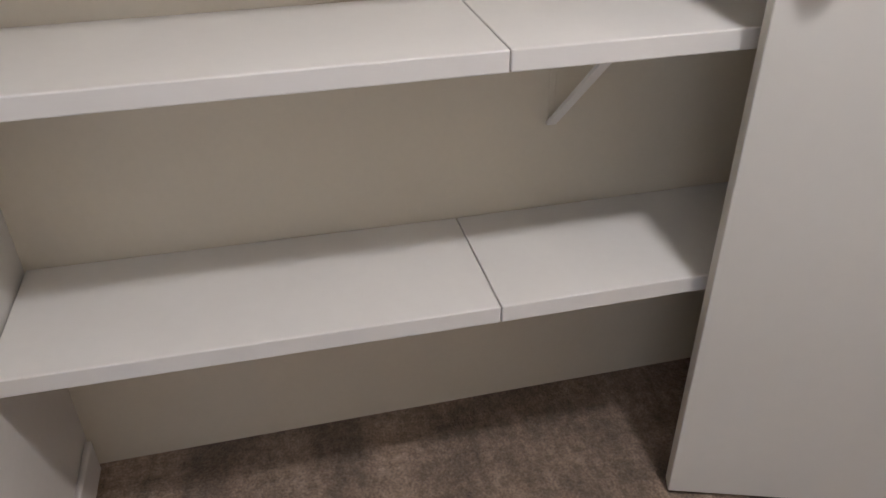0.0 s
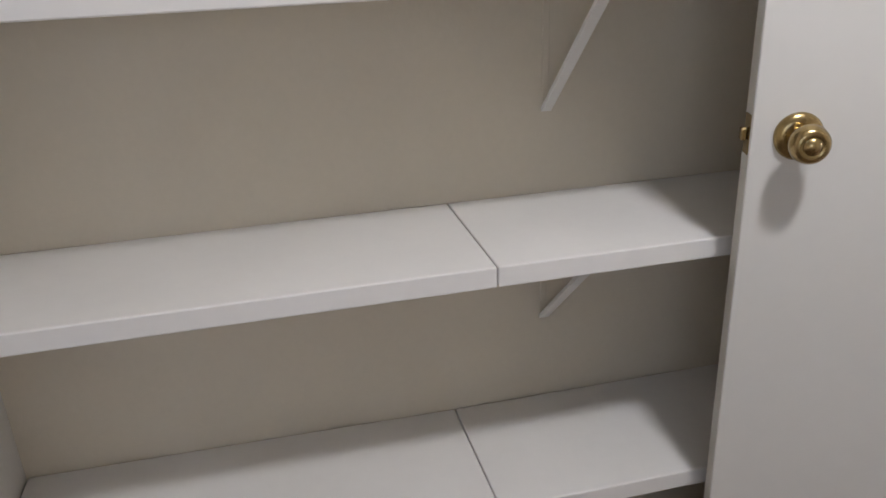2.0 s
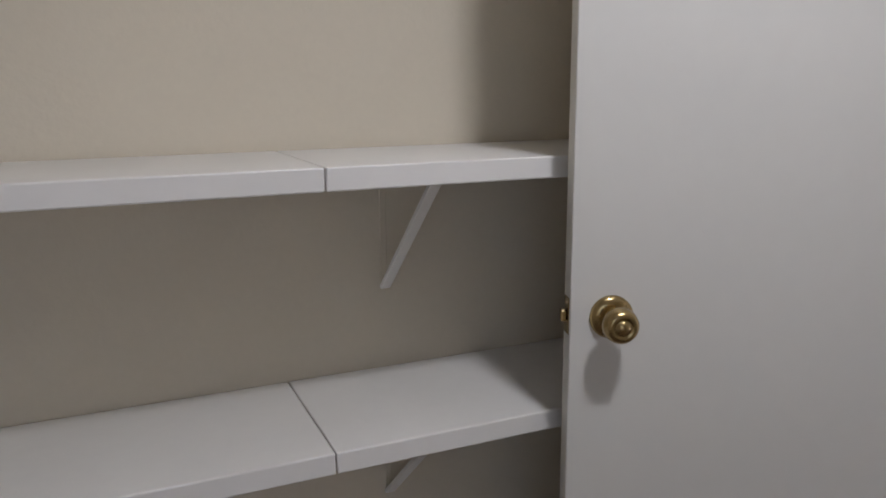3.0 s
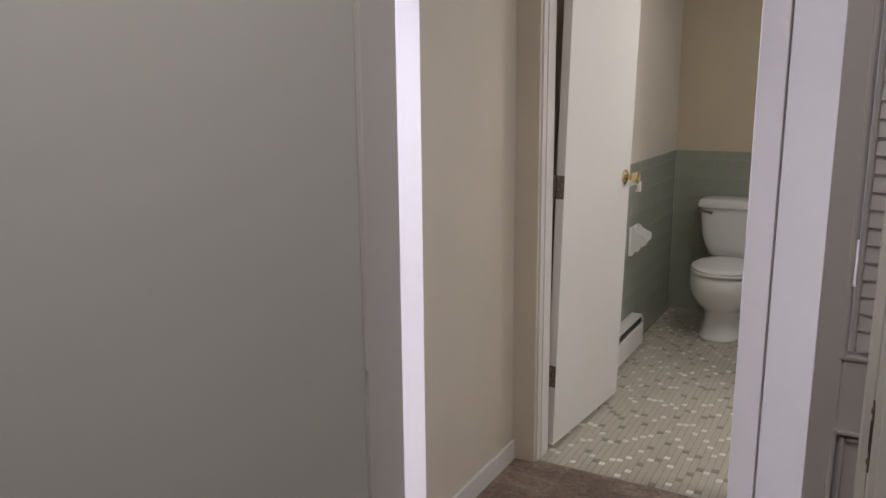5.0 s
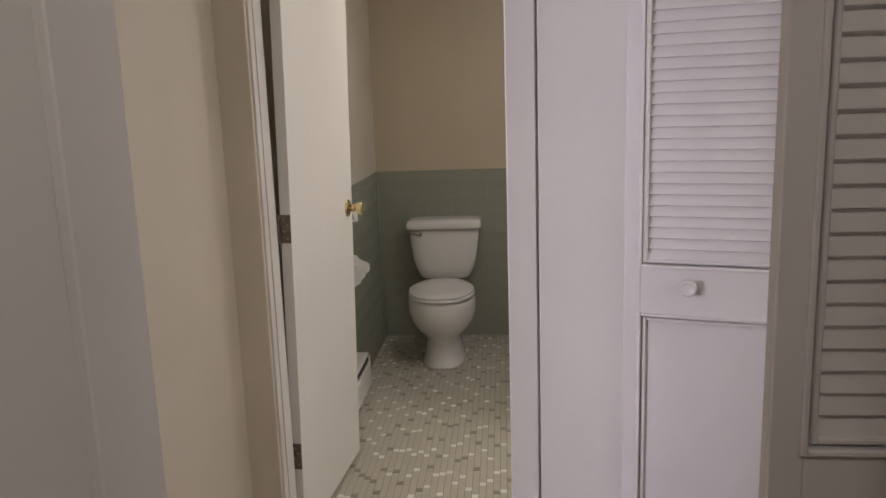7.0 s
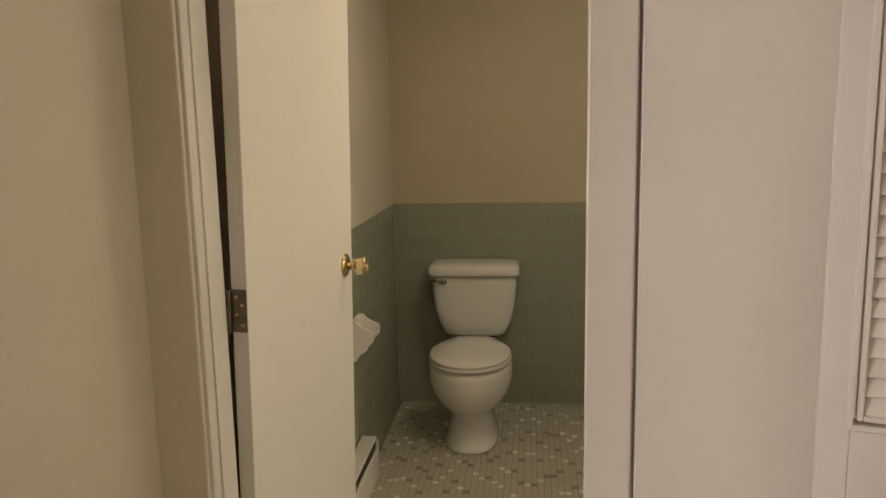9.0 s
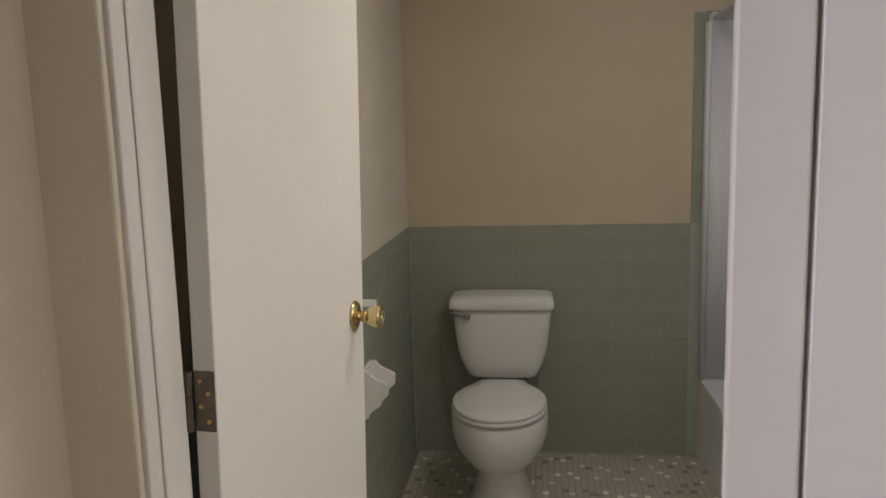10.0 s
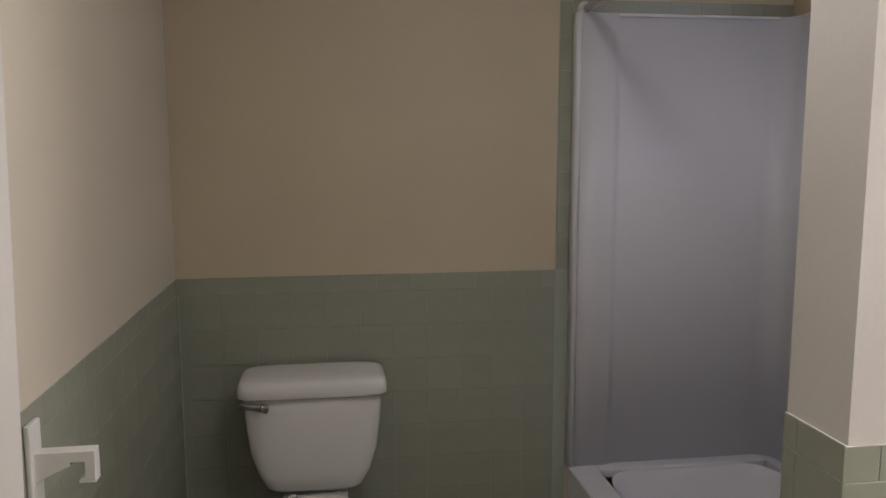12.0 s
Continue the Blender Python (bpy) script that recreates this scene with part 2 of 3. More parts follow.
# floors and ground
structure("ground", bm_box(-300, -300, -0.6, 300, 300, -0.5), mat("lawn", (0.08, 0.11, 0.05), 0.95), "plain lawn outside the windows", "ground")
structure("floor_carpet", bm_box(-3.7, RY - 0.1, -0.12, RX + 0.1, 3.165, 0.0), CARPET, "taupe cut-pile carpet with vacuum marks", "carpet")
bath_floor = structure("floor_bathroom", bm_box(BX - 0.1, 3.165, -0.12, BE + 0.1, BY + 0.1, -0.002), FGROUT, "small beige mosaic tile floor with white and taupe squares", "floor")
structure("ceiling", bm_box(-3.7, RY - 0.1, H, BE + 0.5, BY + 0.12, H + 0.1), CEIL, "plain white painted ceiling", "ceiling")

# dressing area and closet alcove
structure("wall_closet_back", bm_box(CX - 0.11, CY - 0.11, 0, CX, W1B, H), CLOSETW, "cream painted closet back wall", "wall")
structure("wall_closet_side", bm_box(CX, CY - 0.11, 0, -0.30, CY, H), PARTW, "cream painted closet side wall", "wall")
structure("wall_dressing_left", bm_box(-0.41, RY, 0, -0.30, CY - 0.11, H), WALL, "cream painted wall", "wall")
structure("wall_dressing_back", bm_box(-0.41, RY - 0.1, 0, RX + 0.1, RY, H), WALL, "cream painted wall", "wall")
wall_with_hole("wall_dressing_right", "x", RX, RX + 0.1, RY, W1A, -1.22, 0.02, 0.93, 1.97, WALL, "cream painted wall with an added window")
wall_with_hole("wall_door_side", "y", W1A, W1B, CX, RX + 0.1, JL - 0.02, JR + 0.02, 0, DH, WALL, "cream painted wall with the room doorway")

# hall
structure("wall_hall", bm_box(HX - 0.115, HE, 0, HX, W2A, H), WALL, "cream painted hall wall with a free end", "wall")
structure("wall_hall_end", bm_box(HX - 0.115, HE - 0.004, 0, HX, HE, H), TRIM, "white painted end of the hall wall in daylight", "wall")
wall_with_hole("wall_bathroom_front", "y", W2A, W2B, HX - 0.115, BE + 0.1, BL - 0.02, BR + 0.02, 0, DH, TRIM, "white painted wall with the bathroom doorway")
wall_with_hole("wall_hall_closet", "x", HR, HR + 0.09, W1B, W2A, 1.80, 2.80, 0, DH, WALL, "cream painted wall with the folding door opening")
# white wall and window out of view, added to light the hall
wall_with_hole("wall_added_window", "x", 1.15, 1.25, W1B, W2A, 1.98, 2.62, 0.98, 1.92, TRIM, "white painted wall with an added window behind the folding doors")

# living room beyond the hall
wall_with_hole("wall_living_window", "x", -3.7, -3.6, RY, 3.3, -0.98, 0.78, 0.68, 2.22, WALL, "cream painted wall with a wide window")
structure("wall_living_north", bm_box(-3.6, 3.2, 0, HX - 0.115, 3.3, H), WALL, "cream painted living room wall", "wall")
structure("wall_living_south", bm_box(-3.6, RY - 0.1, 0, -0.41, RY, H), WALL, "cream painted living room wall", "wall")
structure("wall_living_east", bm_box(HX - 0.115, W2A, 0, HX - 0.06, 3.2, H), WALL, "cream painted wall corner", "wall")

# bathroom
# same paint as the end wall; its lighter colour carries the daylight on it
structure("wall_bath_left", bm_box(BX - 0.1, W2B, 0, BX, BY + 0.1, H), WALL, "tan painted bathroom wall above green tile, daylight put into its lighter colour", "wall")
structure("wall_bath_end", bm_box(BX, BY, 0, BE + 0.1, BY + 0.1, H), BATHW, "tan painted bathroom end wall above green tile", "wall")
wall_with_hole("wall_tub_long", "x", 1.075, 1.175, PB, BY, 4.54, 5.16, 1.95, 2.31, BATHW, "tan painted wall along the tub with an added high window")
partition = structure("wall_tub_partition", bm_box(PX, PA, 0, BE, PB, H), PARTW, "cream painted partition at the tub end", "wall")
structure("wall_bath_right", bm_box(BE, W2B, 0, BE + 0.1, PA, H), BATHW, "tan painted bathroom wall", "wall")


def window(name, x, y0, y1, z0, z1, label):
    w = thing(name, label, "window", kind="structure")
    f = bmesh.new()
    for a in ((x - 0.03, y0, z0, x + 0.03, y0 + 0.04, z1), (x - 0.03, y1 - 0.04, z0, x + 0.03, y1, z1),
              (x - 0.03, y0 + 0.04, z0, x + 0.03, y1 - 0.04, z0 + 0.04), (x - 0.03, y0 + 0.04, z1 - 0.04, x + 0.03, y1 - 0.04, z1)):
        bm_box(*a, 0.004, bm=f)
    part("window_frame", f, TRIM, w)
    p = part("pane", bm_box(x - 0.003, y0 + 0.04, z0 + 0.04, x + 0.003, y1 - 0.04, z1 - 0.04), GLASS, w)
    p.visible_shadow = False


window("window_1", -3.65, -0.98, 0.78, 0.68, 2.22, "wide white framed living room window")
window("added_window_2", 1.125, 4.54, 5.16, 1.95, 2.31, "unseen small high white framed window added over the tub")
window("added_window_3", 1.20, 1.98, 2.62, 0.98, 1.92, "unseen white framed window added behind the folding doors")
window("added_window_4", RX + 0.05, -1.22, 0.02, 0.93, 1.97, "unseen white framed dressing area window, added for fill")


# ---------- trim ----------
def baseboard(name, x0, y0, x1, y1, label="white painted baseboard with a rounded top"):
    bm = bm_box(x0, y0, 0.0, x1, y1, 0.085, 0.005, 2)
    structure(name, bm, TRIM, label, "baseboard")


baseboard("baseboard", CX + 0.014, CY, -0.30, CY + 0.014)
baseboard("baseboard", HX, HE + 0.01, HX + 0.014, W2A - 0.022)
baseboard("baseboard", JR + 0.075, W1A - 0.014, RX, W1A)
structure("wall_board", bm_box(BR + 0.026, W2A - 0.016, 0, HR, W2A, H, 0.002), TRIM, "white painted board beside the bathroom door casing", "wall panel")


def door_frame(name, x0, x1, ya, yb, stop0, stop1, cas0, cas1, label, stop_left=True, lap=0.0, lip=0.011, plain=TRIM):
    """Jambs, stop and flat casing of a doorway through a wall from ya to yb."""
    f = thing(name, label, "door frame", kind="structure")
    for x, s in ((x0, -1), (x1, 1)):
        a, b = sorted((x, x + 0.02 * s))
        part("jamb", bm_box(a, ya - 0.004, 0, b, yb + 0.004, DH, 0.0015), TRIM, f)
        if not (stop_left or s > 0):
            continue
        a, b = sorted((x, x - lip * s))
        part("stop", bm_box(a, stop0, 0, b, stop1, DH - 0.012, 0.002), TRIM, f)
    part("head_jamb", bm_box(x0 - 0.02, ya - 0.004, DH, x1 + 0.02, yb + 0.004, DH + 0.018, 0.0015), TRIM, f)
    part("head_stop", bm_box(x0 + lip, stop0, DH - 0.012, x1 - lip, stop1, DH, 0.002), TRIM, f)
    for side, y in ((-1, ya), (1, yb)):
        for x, w, s in ((x0, cas0, -1), (x1, cas1, 1)):
            a, b = sorted((x + (0.006 - (lap if s > 0 and side < 0 else 0)) * s, x + w * s))
            c, d = sorted((y + 0.0045 * side, y + 0.019 * side))
            bm = bm_box(a, c, 0, b, d, DH + 0.07, 0.004, 2)
            part("casing", bm, plain if s < 0 and side < 0 else TRIM, f, "cream painted flat board" if plain is WALL and s < 0 and side < 0 else "")
        c, d = sorted((y + 0.0045 * side, y + 0.019 * side))
        part("head_casing", bm_box(x0 - 0.004, c, DH + 0.006, x1 + 0.004, d, DH + 0.068, 0.004, 2), TRIM, f)
    return f


door_frame("door_frame_1", JL, JR, W1A, W1B, W1A + 0.042, W1B - 0.012, 0.058, 0.058, "white painted frame of the room doorway", False)
door_frame("door_frame_2", BL, BR, W2A, W2B, W2A + 0.030, W2B - 0.004, 0.106, 0.019, "white painted frame of the bathroom doorway", lap=0.071, lip=0.004, plain=WALL)


# ---------- doors ----------
def knob_profile():
    return [(0, 0), (0.033, 0), (0.033, 0.003), (0.030, 0.007), (0.022, 0.010), (0.013, 0.013), (0.012, 0.024),
            (0.016, 0.030), (0.024, 0.034), (0.0265, 0.043), (0.025, 0.053), (0.021, 0.059), (0.014, 0.061), (0.013, 0.0595),
            (0.011, 0.0595), (0.010, 0.062), (0, 0.063)]


def tulip_profile():
    return [(0, 0), (0.034, 0), (0.034, 0.002), (0.031, 0.006), (0.020, 0.010), (0.0125, 0.012), (0.0115, 0.019), (0.0150, 0.021), (0.0150, 0.024), (0.0120, 0.027),
            (0.0165, 0.032), (0.0215, 0.042), (0.0250, 0.053), (0.0260, 0.058), (0.0245, 0.062), (0.0200, 0.064), (0.0120, 0.0645), (0.0110, 0.062), (0.0060, 0.062), (0.0055, 0.0645), (0, 0.065)]


def slab_door(name, pivot, direction, width, height, label, face, metal, knob_z, gap, prof):
    """Flush door: local x runs from the hinge to the free edge, y is its thickness; face +1/-1 is the side with the hinges' backs."""
    ang = math.degrees(math.atan2(direction[1], direction[0]))
    d = thing(name, label, "door", pose(pivot[0], pivot[1], 0, 0, 0, ang))
    y0, y1 = (0.0, 0.035) if face < 0 else (-0.035, 0.0)
    part("door_leaf", bm_box(0.003, y0, gap, width, y1, height, 0.0015), DOORP, d)
    for yy, s in ((y0, -1), (y1, 1)):
        knob = None
        for nm, pr in (("door_knob", [(0, 0.008)] + prof[5:]), ("rose", prof[:5] + [(0.012, 0.0105), (0, 0.0105)])):
            k = lathe(pr, 32, "-Y")
            if s > 0:
                k.transform(Matrix.Rotation(math.pi, 4, "Z"))
            k.transform(Matrix.Translation((width - 0.062, yy, knob_z)))
            ob = part(nm, k, metal, knob or d, "" if knob else "turned brass door knob on a round rose", True)
            knob = knob or ob
    part("latch_plate", bm_box(width - 0.0005, (y0 + y1) / 2 - 0.012, knob_z - 0.028, width + 0.0012, (y0 + y1) / 2 + 0.012, knob_z + 0.028, 0.0004), metal, d)
    part("latch_bolt", bm_box(width + 0.0012, (y0 + y1) / 2 - 0.006, knob_z - 0.009, width + 0.010, (y0 + y1) / 2 + 0.006, knob_z + 0.009, 0.002), metal, d)
    return d, y0, y1


# room door, swung well open into the dressing area
room_door, ry0, ry1 = slab_door("room_door", (-0.490, 1.398), (-0.222, -0.646), 0.677, 2.03, "white flush door standing open beside the closet shelves", -1, AGED, 1.092, 0.008, knob_profile())
for z in (0.30, 1.10, 1.82):
    part("hinge", bm_join(tube((-0.001, 0.0345, z - 0.045), (-0.001, 0.0345, z + 0.045), 0.0022, 12), bm_box(-0.002, 0.004, z - 0.045, 0.002, 0.034, z + 0.045, 0.0006)), TRIM, room_door, "painted hinge with worn barrel")

# bathroom door, open along the side wall
bath_door, by0, by1 = slab_door("bathroom_door", (-0.874, 3.264), (0.062, 0.676), 0.679, 2.03, "white flush bathroom door standing open, brass knob", 1, BRASS, 1.066, 0.024, tulip_profile())
# hung slightly out of plumb, its top leaning into the opening
bath_door.matrix_world = pose(-0.874, 3.264, 0, 0, 1.3) @ pose(0, 0, 0, 0, 0, math.degrees(math.atan2(0.676, 0.062))) @ Matrix.Translation((0, 0.035, 0))
for z in (0.321, 1.084, 1.82):
    hg = part("hinge", bm_box(0.0003, -0.034, z - 0.045, 0.0030, -0.002, z + 0.045, 0.0005), STEEL, bath_door, "worn dark metal hinge")
    for k in range(5):
        z0 = z - 0.045 + k * 0.018
        part("knuckle", tube((-0.003, 0.004, z0 + 0.0004), (-0.003, 0.004, z0 + 0.0176), 0.0058, 14), STEEL, hg, smooth=False)
    for dy, dz in ((-0.012, 0.030), (-0.024, 0.012), (-0.012, -0.008), (-0.024, -0.030)):
        sc = lathe([(0, 0), (0.0042, 0), (0.0034, 0.0012), (0, 0.0013)], 12)
        sc.transform(Matrix.Translation((0.0004, dy, z + dz)) @ Matrix.Rotation(radians(-90), 4, "Y"))
        part("screw", sc, AGED, hg)

# strike plate on the room door's jamb
strike = thing("strike_plate", "dark worn metal strike plate with chipped paint on the door jamb", "strike plate")
part("plate", bm_box(JR - 0.0018, W1A + 0.006, 1.044, JR + 0.0005, W1A + 0.036, 1.118, 0.0006), STEEL, strike)
# shade of the bolt hole, drawn as a near-black slab
part("bolt_hole_shade", bm_box(JR - 0.0026, W1A + 0.013, 1.065, JR - 0.0016, W1A + 0.029, 1.097, 0.0004), DARK, strike)
for z in (1.051, 1.111):
    s = lathe([(0, 0), (0.004, 0), (0.003, 0.0015), (0, 0.0018)], 10)
    s.transform(Matrix.Translation((JR - 0.0018, W1A + 0.021, z)) @ Matrix.Rotation(radians(-90), 4, "Y"))
    part("screw", s, AGED, strike)


# ---------- folding louvred doors ----------
def louver_leaf(name, m, width, tilt, knob, label):
    """A leaf: local x along its width, -y its front, louvres above the lock rail, raised panel below."""
    L = thing(name, label, "louvered door", m, group="folding closet doors")
    t, st, top = 0.028, 0.040, 2.0
    z1, z2, z3 = 0.927, 1.053, 1.90
    for x in (0.0, width - st):
        part("stile", bm_box(x, 0, 0.015, x + st, t, top, 0.002), LOUV, L)
    for a, b in ((0.015, 0.12), (z1, z2), (z3, top)):
        part("rail", bm_box(st, 0.0005, a, width - st, t - 0.0005, b, 0.0015), LOUV, L)
    for a, b, nm in ((0.12, z1, "panel_moulding"), (z2, z3, "louver_moulding")):
        bm = bmesh.new()
        for o, w, y in ((0.0, 0.008, -0.006), (0.012, 0.008, 0.001)):
            x0, x1, c, d = st + o - 0.006, width - st - o + 0.006, a + o - 0.006, b - o + 0.006
            bm_box(x0, y, c, x0 + w, t - 0.002, d, 0.002, bm=bm)
            bm_box(x1 - w, y, c, x1, t - 0.002, d, 0.002, bm=bm)
            bm_box(x0 + w, y, c, x1 - w, t - 0.002, c + w, 0.002, bm=bm)
            bm_box(x0 + w, y, d - w, x1 - w, t - 0.002, d, 0.002, bm=bm)
        part(nm, bm, LOUV, L)
    part("panel", bm_box(st - 0.002, 0.010, 0.118, width - st + 0.002, 0.020, z1 + 0.002, 0.001), LOUV, L)
    n = 31
    step = (z3 - z2 - 0.026) / n
    sl = bm_box(st + 0.008, -0.0150, -0.0018, width - st - 0.008, 0.0150, 0.0018, 0.0008)
    sl.transform(Matrix.Rotation(radians(tilt), 4, "X"))
    me = finish("slat", sl, LOUV)
    for i in range(n):
        o = new("slat", me)
        o.parent = L
        o.location = (0, t / 2 + 0.001, z2 + 0.013 + step * (i + 0.5))
    if knob:
        k = lathe([(0, 0), (0.010, 0), (0.009, 0.008), (0.016, 0.013), (0.020, 0.018), (0.0205, 0.024), (0.018, 0.028), (0.014, 0.0285), (0.013, 0.027), (0, 0.0265)], 28, "-Y")
        k.transform(Matrix.Translation((knob, 0, 1.006)))
        part("door_knob", k, LOUV, L, "round white painted wooden knob", True)
    return L


louver_leaf("louvered_door", pose(0.106, 2.812, 0, 0, 0, -17.0), 0.40, 66, 0.152, "white louvered folding door leaf with a round knob")
louver_leaf("louvered_door", pose(0.112, 1.786, 0, 0, 0, -1.0), 0.42, 72, 0, "white louvered folding door leaf in shade")

# ---------- closet shelves ----------
SF = -0.738
for i, z in enumerate((0.489, 0.921, 1.325)):
    for y0, y1, lab in ((CY + 0.004, 0.4015, "long white painted closet shelf board"), (0.4035, W1A - 0.002, "short white painted closet shelf board by the door")):
        bm = bm_box(CX + 0.002, y0, z - 0.033, SF, y1, z, 0.0025, 2)
        if i == 0 and y0 < 0:      # its end rides a little high on the support
            for v in bm.verts:
                v.co.z += 0.010 * (y1 - v.co.y) / (y1 - y0)
        solid("shelf_board", bm, SHELF, lab, "shelf", group="closet shelves")
    b = thing("shelf_bracket", "slim white metal shelf bracket with a diagonal brace", "bracket", group="shelf brackets")
    y = 0.586
    part("wall_leg", bm_box(CX, y - 0.006, z - 0.258, CX + 0.003, y + 0.006, z - 0.0335, 0.001), CLOSETW, b)
    part("shelf_leg", bm_box(CX + 0.004, y - 0.009, z - 0.0375, SF - 0.045, y + 0.009, z - 0.0335, 0.001), SHELF, b)
    part("brace", bar((CX + 0.005, y, z - 0.252), (SF - 0.062, y, z - 0.037), 0.019, 0.008), SHELF, b)
end = thing("end_bracket", "thin metal shelf support on the closet side wall, dark for the gap's shade", "bracket", group="shelf brackets")
# dark steel here carries the shade of the gap at the shelf end
part("strip", bm_box(CX + 0.03, CY + 0.0005, 0.462, SF + 0.008, CY + 0.004, 0.478, 0.001), STEEL, end)
part("tip", bar((SF + 0.009, CY + 0.003, 0.484), (SF + 0.125, CY + 0.003, 0.494), 0.007, 0.003), SHELF, end, "white painted tip")

# ceiling lamps, both out of view
def ceiling_lamp(x, y):
    lamp = thing("ceiling_lamp", "unseen round frosted glass ceiling lamp, switched on", "ceiling lamp")
    base = lathe([(0, 0), (0.14, 0), (0.14, -0.02), (0, -0.02)], 32)
    base.transform(Matrix.Translation((x, y, H)))
    part("base", base, TRIM, lamp)
    shade = lathe([(0.125, -0.02), (0.128, -0.045), (0.11, -0.075), (0.07, -0.098), (0.0, -0.106)], 32)
    shade.transform(Matrix.Translation((x, y, H)))
    sh = part("shade", shade, GLOW, lamp, "frosted glass bowl", True)
    sh.visible_shadow = False


ceiling_lamp(0.03, 0.73)
# added to go with the bathroom's ceiling fill
ceiling_lamp(0.02, 4.25)

# bar lamp added out of view around the bathroom's side fill
van = thing("added_bar_lamp", "added frosted glass bar lamp on the bathroom side wall, unseen, switched on", "wall lamp")
part("back_plate", bm_box(BE - 0.03, 3.29, 1.54, BE - 0.0005, 3.65, 1.66, 0.004, 2), CHROME, van)
vb = part("shade", bm_box(BE - 0.075, 3.30, 1.545, BE - 0.031, 3.64, 1.655, 0.012, 3), GLOW, van, "frosted glass bar")
vb.visible_shadow = False

# ---------- toilet ----------
LEVER = mat("tarnished_chrome", (0.42, 0.40, 0.38), 0.18, 1.0, vary=0.15, scale=30)


def toilet():
    T = thing("toilet", "white two-piece china toilet with closed lid", "toilet", pose(-0.546, BY, 0))
    # local: x across, y from the wall (negative is forward), z up
    bowl = loft([(0.0, 0, -0.40, 0.124, 0.256, 0.20, 2.6), (0.012, 0, -0.40, 0.123, 0.255, 0.20, 2.6), (0.03, 0, -0.40, 0.114, 0.238, 0.20, 2.5), (0.09, 0, -0.40, 0.104, 0.212, 0.20, 2.4),
                 (0.145, 0, -0.41, 0.102, 0.195, 0.21, 2.3), (0.175, 0, -0.43, 0.122, 0.205, 0.21, 2.2), (0.21, 0, -0.45, 0.155, 0.225, 0.21, 2.1), (0.26, 0, -0.46, 0.181, 0.245, 0.21, 2.05),
                 (0.31, 0, -0.465, 0.192, 0.252, 0.21, 2.05), (0.35, 0, -0.465, 0.192, 0.250, 0.21, 2.05), (0.374, 0, -0.465, 0.189, 0.246, 0.21, 2.1), (0.381, 0, -0.465, 0.184, 0.24, 0.208, 2.1), (0.382, 0, -0.465, 0.166, 0.222, 0.19, 2.1), (0.394, 0, -0.465, 0.165, 0.221, 0.19, 2.1)], 48)
    bowl_part = part("bowl", bowl, CERAM, T, smooth=True)
    deck = loft([(0.30, 0, -0.16, 0.085, 0.12, 0.09, 3), (0.35, 0, -0.17, 0.098, 0.13, 0.13, 3.2), (0.388, 0, -0.17, 0.100, 0.13, 0.135, 3.4), (0.396, 0, -0.17, 0.097, 0.125, 0.13, 3.4)], 36)
    part("deck", deck, CERAM, T, smooth=True)

    def lid(z0, z1, grow, dome):
        rows = []
        for z, g in ((z0, -0.004), (z0 + 0.003, 0.0), (z1 - 0.005, 0.0), (z1 - 0.001, -0.004)):
            rows.append((z, 0, -0.47, 0.184 + grow + g, 0.242 + grow + g, 0.232, 2.15))
        if dome:
            for z, g in ((z1, -0.012), (z1, -0.020), (z1 + 0.0045, -0.027), (z1 + 0.0065, -0.040), (z1 + 0.008, -0.090)):
                rows.append((z, 0, -0.47, 0.184 + g, 0.242 + g, 0.228 + 0.5 * g, 2.15))
        bm = loft(rows, 64)
        for v in bm.verts:   # narrows to the hinges with a straight back edge
            if v.co.y > -0.44:
                k = min(1, (v.co.y + 0.44) / 0.17)
                w = 0.098 + (0.180 - 0.098) * (0.5 + 0.5 * math.cos(math.pi * k))
                v.co.x = max(-w, min(w, v.co.x * (1 + 0.25 * k)))
        return bm

    seat_part = part("seat", lid(0.391, 0.4075, 0.004, False), SEATP, T, smooth=True)
    part("lid", lid(0.4085, 0.424, 0.000, True), SEATP, T, "closed white plastic lid", True)
    for s in (-1, 1):
        c = lathe([(0, 0), (0.016, 0), (0.016, 0.016), (0.010, 0.022), (0, 0.022)], 16)
        c.transform(Matrix.Translation((s * 0.068, -0.228, 0.397)))
        part("seat_hinge", c, SEATP, seat_part, smooth=True)
    tank = loft([(0.410, 0, -0.115, 0.122, 0.066, 0.070, 5), (0.414, 0, -0.115, 0.140, 0.078, 0.080, 5), (0.424, 0, -0.115, 0.152, 0.084, 0.086, 5), (0.47, 0, -0.115, 0.174, 0.091, 0.095, 5.5), (0.535, 0, -0.115, 0.193, 0.097, 0.098, 6),
                 (0.615, 0, -0.115, 0.203, 0.100, 0.100, 6), (0.675, 0, -0.115, 0.208, 0.101, 0.100, 6), (0.723, 0, -0.115, 0.210, 0.101, 0.100, 6)], 56)
    tank_part = part("tank", tank, CERAM, T, smooth=True)
    # near-black blocks give the gap under the tank its shade
    for s in (-1, 1):
        part("tank_gap_block", bm_box(s * 0.085 - 0.02, -0.150, 0.394, s * 0.085 + 0.02, -0.080, 0.413, 0.003), DARK, tank_part, "dark block for the shaded gap under the tank")
